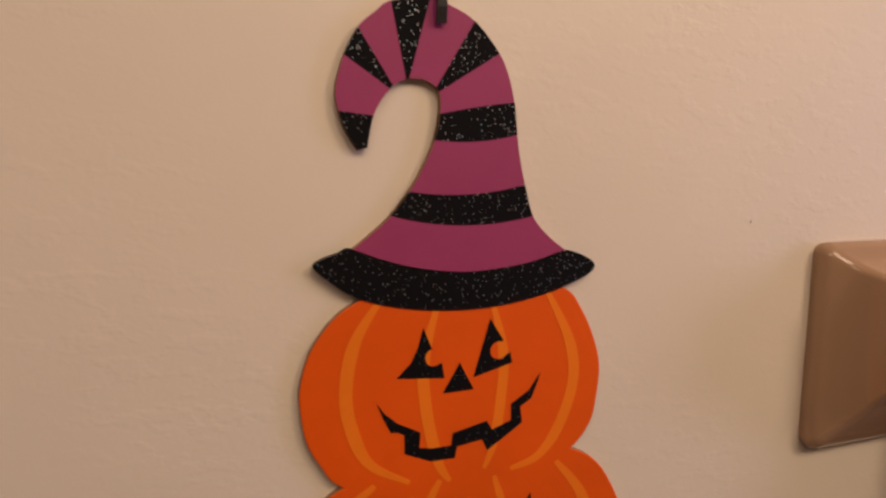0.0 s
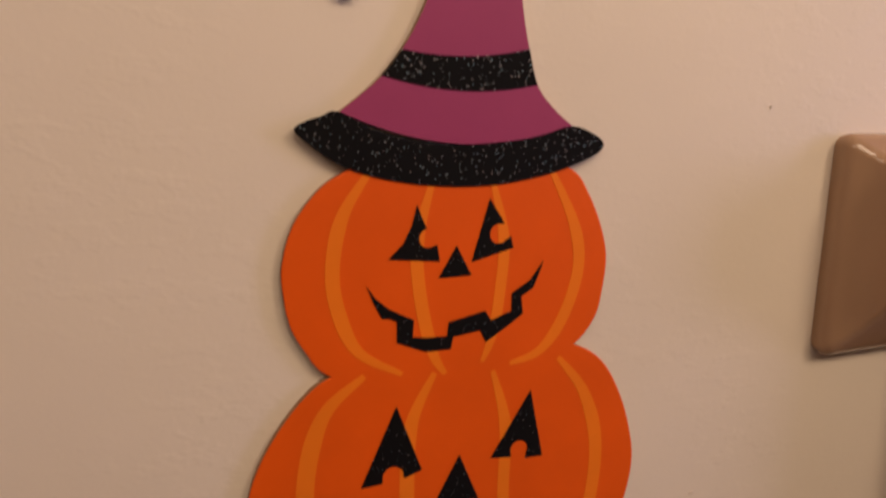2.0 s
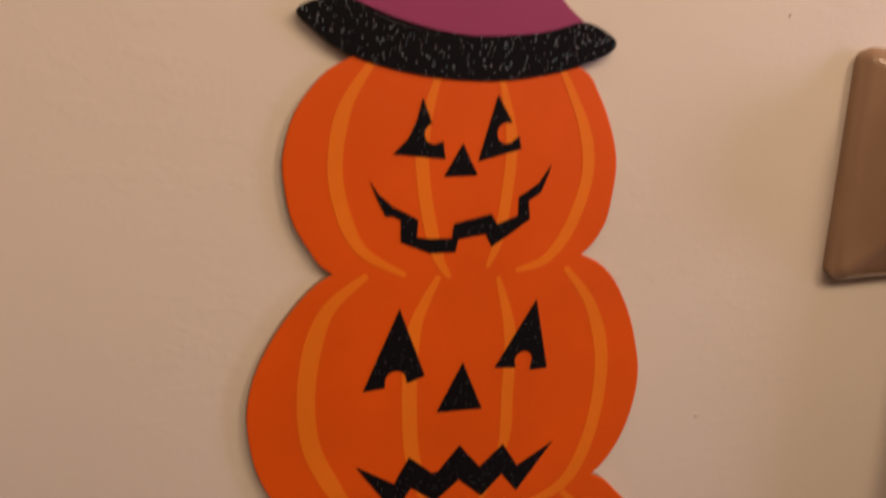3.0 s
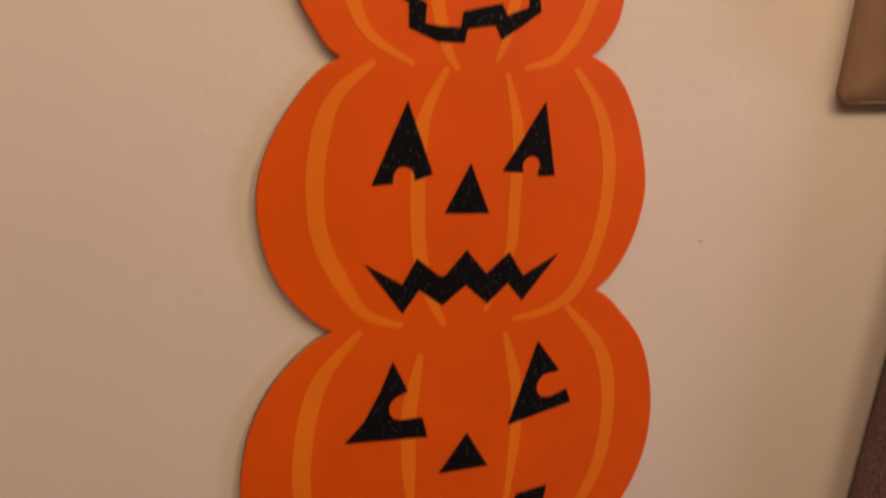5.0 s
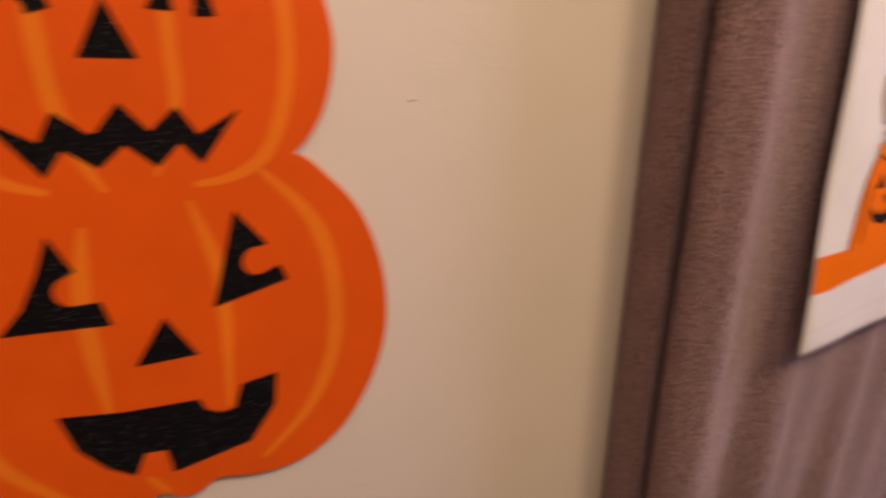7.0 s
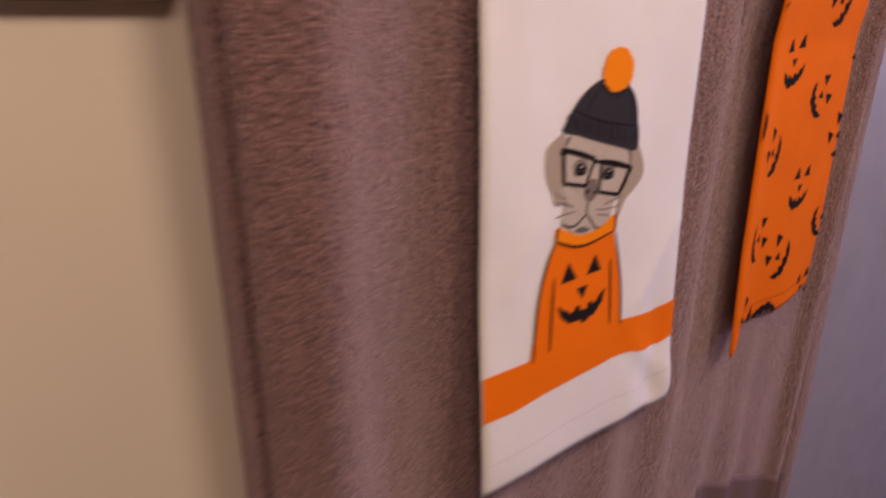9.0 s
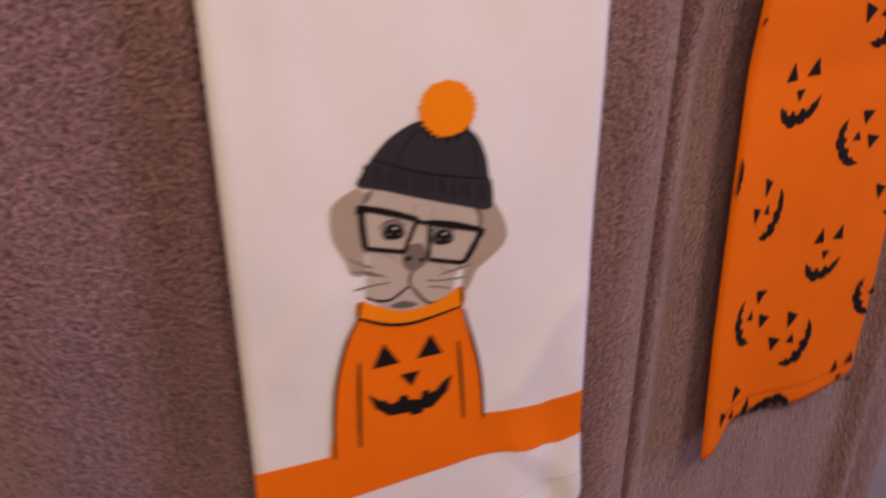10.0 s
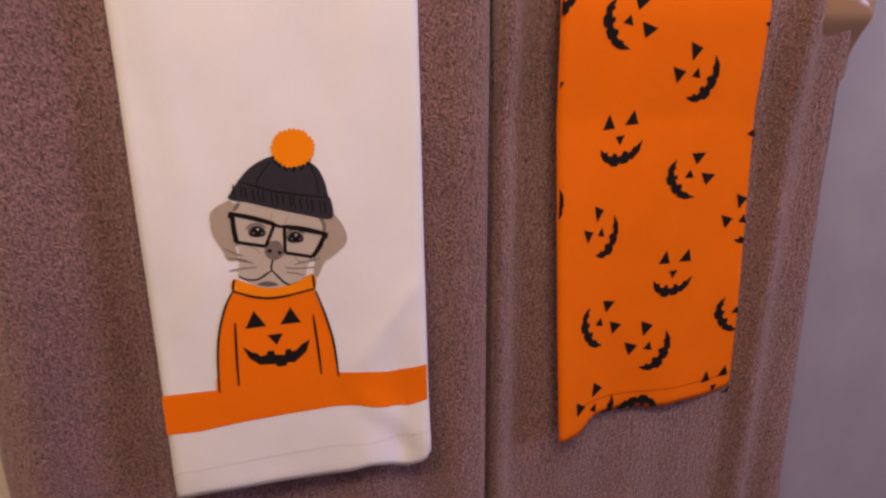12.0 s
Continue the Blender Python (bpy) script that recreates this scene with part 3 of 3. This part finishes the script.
ink("hem_stitch", [ribbon_outline([(-84, -136.5), (-40, -134), (10, -132.5), (50, -134.5), (74, -132)], 0.8, 1.0)], WHITE_THREAD, 0.0002, "stitched hem line")
jumper = ink("printed_jumper", [curve_points([(-37, -17), (-38.5, -24), (-44, -34), (-49, -51), (-51, -69), (-51.5, -90), (-20, -90), (18, -90), (18, -78), (16.5, -61), (13, -45), (8.5, -30), (7.5, -17.5), (-5, -24), (-18, -25)], True, 4)],
             INK_ORANGE, 0.0003, "orange jumper with a pumpkin grin")
ink("printed_collar", [[*curve_points([(-37, -16.5), (-38.5, -23.5), (-25, -28.5), (-12, -29.5), (7.5, -26.5), (7.5, -17.5), (-4, -22.5), (-18, -24), (-30, -20)], True, 4)]], INK_BRIGHT, 0.0012, "", jumper)
for pts in ([(-38.5, -23.5), (-25, -28.8), (-12, -29.8), (8, -26.5)], [(-38.5, -23.5), (-44, -34), (-49, -51), (-51.2, -69), (-51.8, -86)], [(8.5, -28), (13.5, -45), (17, -61), (18.5, -78), (18.8, -85)],
            [(-39, -43), (-40, -64), (-40.5, -83)], [(6, -43), (7.5, -63), (8.5, -82)], [(-38.5, -23.5), (-37, -16.5)], [(8, -26.5), (7.5, -17.5)]):
    ink("outline", [stroke(pts, 1.3)], INK_BLACK, 0.0018, "", jumper)
ink("printed_grin", [[(-28, -36.8), (-33.5, -47.3), (-21.5, -47)], [(-7, -36.8), (-13.5, -47), (-1.5, -47)], [(-21.5, -52.7), (-12.5, -52.7), (-16.5, -59.5)],
                     [(-36, -58.5), (-31, -62.5), (-28, -63.5), (-26.5, -65.5), (-23, -65), (-22, -62.8), (-18.5, -62.8), (-18, -65.5), (-12.5, -66.5), (-11.5, -63), (-8.5, -63), (-8, -65), (-5, -64),
                      (-2, -61), (3, -58.5), (0.5, -66), (-7, -72), (-11, -71.5), (-12, -73.5), (-17, -73.5), (-18, -71.5), (-27, -71), (-33, -66)]], INK_BLACK, 0.0009, "", jumper)
head = ink("printed_head", [curve_points([(-32.8, 27.5), (-34.7, 17.7), (-34.9, 4.6), (-32.9, 2.8), (-32.8, -2.2), (-33.7, -10), (-34.4, -15.5), (-30.2, -18), (-23.1, -24), (-17.9, -27), (-9.3, -28), (-2.8, -26), (0.6, -21.1),
                                          (3.6, -17.9), (4.3, -13.2), (6, -9.9), (8.4, -7.2), (11.3, -1), (15, 6.7), (16.3, 17.2), (-0.7, 20.5), (-19.1, 25.8)], True, 4)], INK_TAUPE, 0.0006, "taupe head")
for pts in ([(-35.1, 29.1), (-39.3, 27.7), (-43.5, 25.3), (-46.2, 22.3), (-46.7, 17.5), (-46.4, 12.1), (-45.1, 7.6), (-42.7, 3.1), (-41, -0.4), (-40.1, -4), (-37.4, -5.6), (-34.6, -5.2), (-34.1, -0.8), (-34.7, 4.4), (-34.4, 17.8), (-32.5, 25)],
            [(16, 17), (20.7, 18.9), (23.8, 15.6), (27.2, 9.9), (28.9, 3.5), (27.4, -1), (23.2, -4.8), (18, -8.4), (14.5, -11.1), (12, -16.2), (9.9, -19.7), (8.2, -17.7), (8.9, -11.9), (10, -6.7), (12.4, -1.2), (14.6, 6.7)]):
    ink("printed_ear", [curve_points(pts, True, 4)], INK_EAR, 0.0007, "darker taupe ear", head)
cap = ink("printed_hat", [curve_points([(-35.5, 30), (-34, 34), (-30, 39.5), (-24, 46), (-17, 50.5), (-10, 53), (0, 53), (9, 49.5), (14.5, 45), (18, 37), (19.5, 29), (21, 26), (20.5, 15.3), (5, 18.5), (-13, 23.5), (-26, 27.5)], True, 4)],
          INK_CHARCOAL, 0.0010, "charcoal knitted hat")
ink("outline", [stroke([(-30, 40), (-15, 34.5), (0, 31), (19.5, 28)], 0.9)], INK_BLACK, 0.0013, "", cap)
for k in range(16):
    x = -32.5 + k * 3.3 + 0.6 * math.sin(k * 2.3)
    ink("knit_rib", [stroke([(x, 37.6 - 0.24 * (x + 31)), (x + 0.5 * math.sin(k), 34.0 - 0.245 * (x + 31)), (x + 0.4, 30.2 - 0.25 * (x + 31) + 0.6 * math.sin(k * 1.7))], 1.1 + 0.35 * math.sin(k * 3.1))], INK_RIB, 0.0013, "", cap)
for pts in ([(-11, 50), (-18, 42), (-20, 37)], [(9, 50), (13, 40), (14, 30)]):
    ink("seam", [stroke(pts, 1.0)], INK_RIB, 0.0013, "", cap)
for x, z in ((-9.5, 50.5), (-7, 48.5), (-3.5, 46.6), (1.5, 45.6), (6.5, 46.4), (10.5, 48.8)):
    ink("seam", [stroke([(x, z + 2), (x - 0.15 * x - 0.3, z - 2.2)], 1.6, 0.5)], INK_BLACK, 0.0013, "", cap)
tuft = random.Random(5)
ink("printed_pompom", [[(1.5 + (11.4 + r) * math.cos(a), 57 + (10.3 + r) * math.sin(a)) for a, r in ((2 * math.pi * k / 56, tuft.uniform(-0.5, 0.4) + 0.9 * (k % 2)) for k in range(56))]], INK_BRIGHT, 0.0014, "bright orange pompom", cap)


def loop_band(pts, width):
    """A closed frame line as four-sided bars."""
    return [stroke([pts[k], pts[(k + 1) % len(pts)]], width, 1.0) for k in range(len(pts))]


glasses = ink("printed_glasses", loop_band([(-35, 21.6), (-12, 14.2), (-17.8, 1.4), (-34.2, 5.2)], 1.9), INK_BLACK, 0.0016, "square black spectacles", head)
ink("lens_rim", loop_band([(-6.6, 12.2), (16.4, 6.4), (8.2, -6.9), (-7.3, -3.2)], 1.9), INK_BLACK, 0.0016, "", head)
for pts, wide in (([(-36, 21.7), (-24, 18.6), (-12, 14.3)], 2.6), ([(-6.6, 12.4), (5, 10.2), (16.6, 6.4)], 2.6), ([(-34.6, 21), (-34.4, 12), (-33.6, 5.4)], 2.7), ([(15.8, 6), (12.6, -1), (8.4, -6.6)], 2.6)):
    ink("lens_rim", [stroke(pts, wide, 0.9)], INK_BLACK, 0.0017, "", head)
ink("bridge", [stroke([(-12.5, 14.2), (-9.3, 12.7), (-6.2, 12.5)], 1.7, 1.0)], INK_BLACK, 0.0016, "", head)
ink("hinge", [stroke([(-36.7, 21.1), (-33.4, 20.3)], 3.6, 1.0)], INK_BLACK, 0.0018, "", head)
ink("hinge", [stroke([(14.6, 6), (17.7, 5.1)], 3.6, 1.0)], INK_BLACK, 0.0018, "", head)
for ex, ez in ((-21.9, 10.4), (-0.9, 5.6)):
    ink("eye_spot", [curve_points([(ex - 5, ez + 0.6), (ex - 2.6, ez + 3.4), (ex + 1.6, ez + 3.4), (ex + 4.6, ez + 0.6), (ex + 4, ez - 2.6), (ex, ez - 3.5), (ex - 4, ez - 2.4)], True, 4)], INK_GREY, 0.0010, "", head)
    ink("eye_spot", [curve_points([(ex - 4.2, ez - 1.2), (ex - 2.2, ez + 2.6), (ex + 1.8, ez + 2.6), (ex + 4.2, ez - 0.6), (ex + 3.4, ez - 2.8), (ex - 2.6, ez - 2.8)], True, 4)], INK_BLACK, 0.0013, "", head)
    ink("eye_spot", [dots(ex + 0.5, ez + 1.3, 0.6, 0.6, 8)], WHITE, 0.0016, "", head)
    ink("eye_spot", [dots(ex - 2.0, ez - 0.8, 0.7, 0.7, 8), dots(ex + 2.7, ez - 1.2, 0.6, 0.8, 8)], INK_GREY, 0.0016, "", head)
    ink("lid_line", [stroke([(ex - 6, ez + 1.6), (ex - 3, ez + 4.2), (ex + 1.4, ez + 4.4), (ex + 5.2, ez + 1.6)], 1.0)], INK_GREY, 0.0011, "", head)
ink("muzzle_spot", [curve_points([(-16.3, 3.4), (-13, 4.4), (-9.9, 3.5), (-8.2, -0.6), (-8.1, -4.2), (-11.2, -6.5), (-14.5, -7.4), (-18, -4.6), (-18.7, -0.6)], True, 4)], INK_NOSE, 0.0013, "", head)
ink("muzzle_spot", [dots(-16, -1.6, 1.4, 1.2, 12), dots(-10.3, -2.9, 1.2, 1.1, 12)], INK_BLACK, 0.0015, "", head)
for pts in ([(-14.4, -6.6), (-15.7, -10.7), (-15.6, -13.7)], [(-15.6, -13.5), (-18.3, -14.8), (-21.7, -17), (-25, -18.2), (-30.2, -17.4), (-34.2, -15.3)], [(-15.6, -13.5), (-13.1, -16.4), (-10.2, -20.2), (-7.1, -22.6), (-4.4, -22.8), (-1.4, -21.7)]):
    ink("outline", [stroke(pts, 1.1)], INK_BLACK, 0.0012, "", head)
for pts in ([(-30.2, 27.5), (-32, 25.2), (-33.6, 23)], [(13.6, 17), (15.9, 12.3), (15.6, 7)]):
    ink("ear_line", [stroke(pts, 2.2)], INK_NOSE, 0.0008, "", head)
for pts in ([(-13, 21), (-13.5, 18), (-14, 15.8)], [(-4.8, 18), (-5.5, 15.3), (-5.9, 13)], [(-29, 3), (-24, 0.5), (-21, -3)], [(-2, -6), (0, -9), (4, -9.5)]):
    ink("brow_line", [stroke(pts, 1.0)], INK_EAR, 0.0008, "", head)
ink("chin_spot", [curve_points([(-24.7, -20.9), (-18.7, -19.6), (-12.5, -22.2), (-18.4, -23)], True, 4)], INK_GREY, 0.0010, "", head)
for pts in ([(-40.8, 1.8), (-35.5, -1.4), (-30.5, -3.5)], [(-39.5, -3.9), (-32.2, -5.1), (-25.2, -8.7)], [(-36, -4), (-31, -6.6), (-27, -7.2)], [(-39.2, -11.4), (-31.7, -10.7), (-23.8, -10.7)],
            [(-8.5, -12.2), (-1, -13.4), (9.6, -13.3)], [(-7.6, -15.2), (-2.3, -16.2), (2.5, -17.8)], [(-3, -10.9), (5.8, -9.3), (12.7, -8.1)]):
    ink("whisker", [stroke(pts, 0.7)], INK_NOSE, 0.0010, "", head)


def orange_foot(x):
    u = (x - 0.592) / 0.140
    tip = max(0.0, min(1.0, (0.23 - u) / 0.14))
    return 0.9615 - 0.0120 * tip * tip * (3 - 2 * tip) + 0.004 * max(0.0, (u - 0.8) / 0.2) + 0.0010 * math.sin(u * 19)


orange, put_orange = tea_towel(0.5905, 0.7358, front_orange, 0.0036, 0.962, orange_foot, ORANGE, "orange cotton tea towel printed all over with black pumpkin grins", 0.0155)
OO = (0.669, 1.1054)
GRIN = [[(-8.3, 17), (-12.8, 7.2), (-4, 8.0)], [(9.2, 19), (3, 9.6), (12.6, 10)], [(-3, 2.6), (3.4, 3.2), (0.2, -3)],
        [(-14, -4.5), (-10.5, -7.5), (-9, -6.4), (-8, -9.4), (-5, -9.8), (-4, -7.6), (-1.8, -8.2), (-1.2, -10.2), (2, -9.6), (3, -6.8), (5.4, -6.8), (6.4, -8.4), (9.2, -6.8), (10, -4.6), (12.5, -4), (16.4, 0),
         (14.6, -7.2), (9.8, -12.4), (7.4, -12.2), (6.6, -14.2), (2, -15.2), (0.8, -13.8), (-1.4, -16.4), (-5.7, -16.2), (-7.2, -14), (-10.8, -12.8), (-13, -9.4)]]
STITCH = cloth("orange_thread", (0.55, 0.095, 0.002))
put_orange("hem_stitch", printed([ribbon_outline([(-46, -139), (-10, -137), (25, -137), (72, -135)], 0.9, 1.0)], OO, front_orange, 0.0002), STITCH, "stitched hem line")
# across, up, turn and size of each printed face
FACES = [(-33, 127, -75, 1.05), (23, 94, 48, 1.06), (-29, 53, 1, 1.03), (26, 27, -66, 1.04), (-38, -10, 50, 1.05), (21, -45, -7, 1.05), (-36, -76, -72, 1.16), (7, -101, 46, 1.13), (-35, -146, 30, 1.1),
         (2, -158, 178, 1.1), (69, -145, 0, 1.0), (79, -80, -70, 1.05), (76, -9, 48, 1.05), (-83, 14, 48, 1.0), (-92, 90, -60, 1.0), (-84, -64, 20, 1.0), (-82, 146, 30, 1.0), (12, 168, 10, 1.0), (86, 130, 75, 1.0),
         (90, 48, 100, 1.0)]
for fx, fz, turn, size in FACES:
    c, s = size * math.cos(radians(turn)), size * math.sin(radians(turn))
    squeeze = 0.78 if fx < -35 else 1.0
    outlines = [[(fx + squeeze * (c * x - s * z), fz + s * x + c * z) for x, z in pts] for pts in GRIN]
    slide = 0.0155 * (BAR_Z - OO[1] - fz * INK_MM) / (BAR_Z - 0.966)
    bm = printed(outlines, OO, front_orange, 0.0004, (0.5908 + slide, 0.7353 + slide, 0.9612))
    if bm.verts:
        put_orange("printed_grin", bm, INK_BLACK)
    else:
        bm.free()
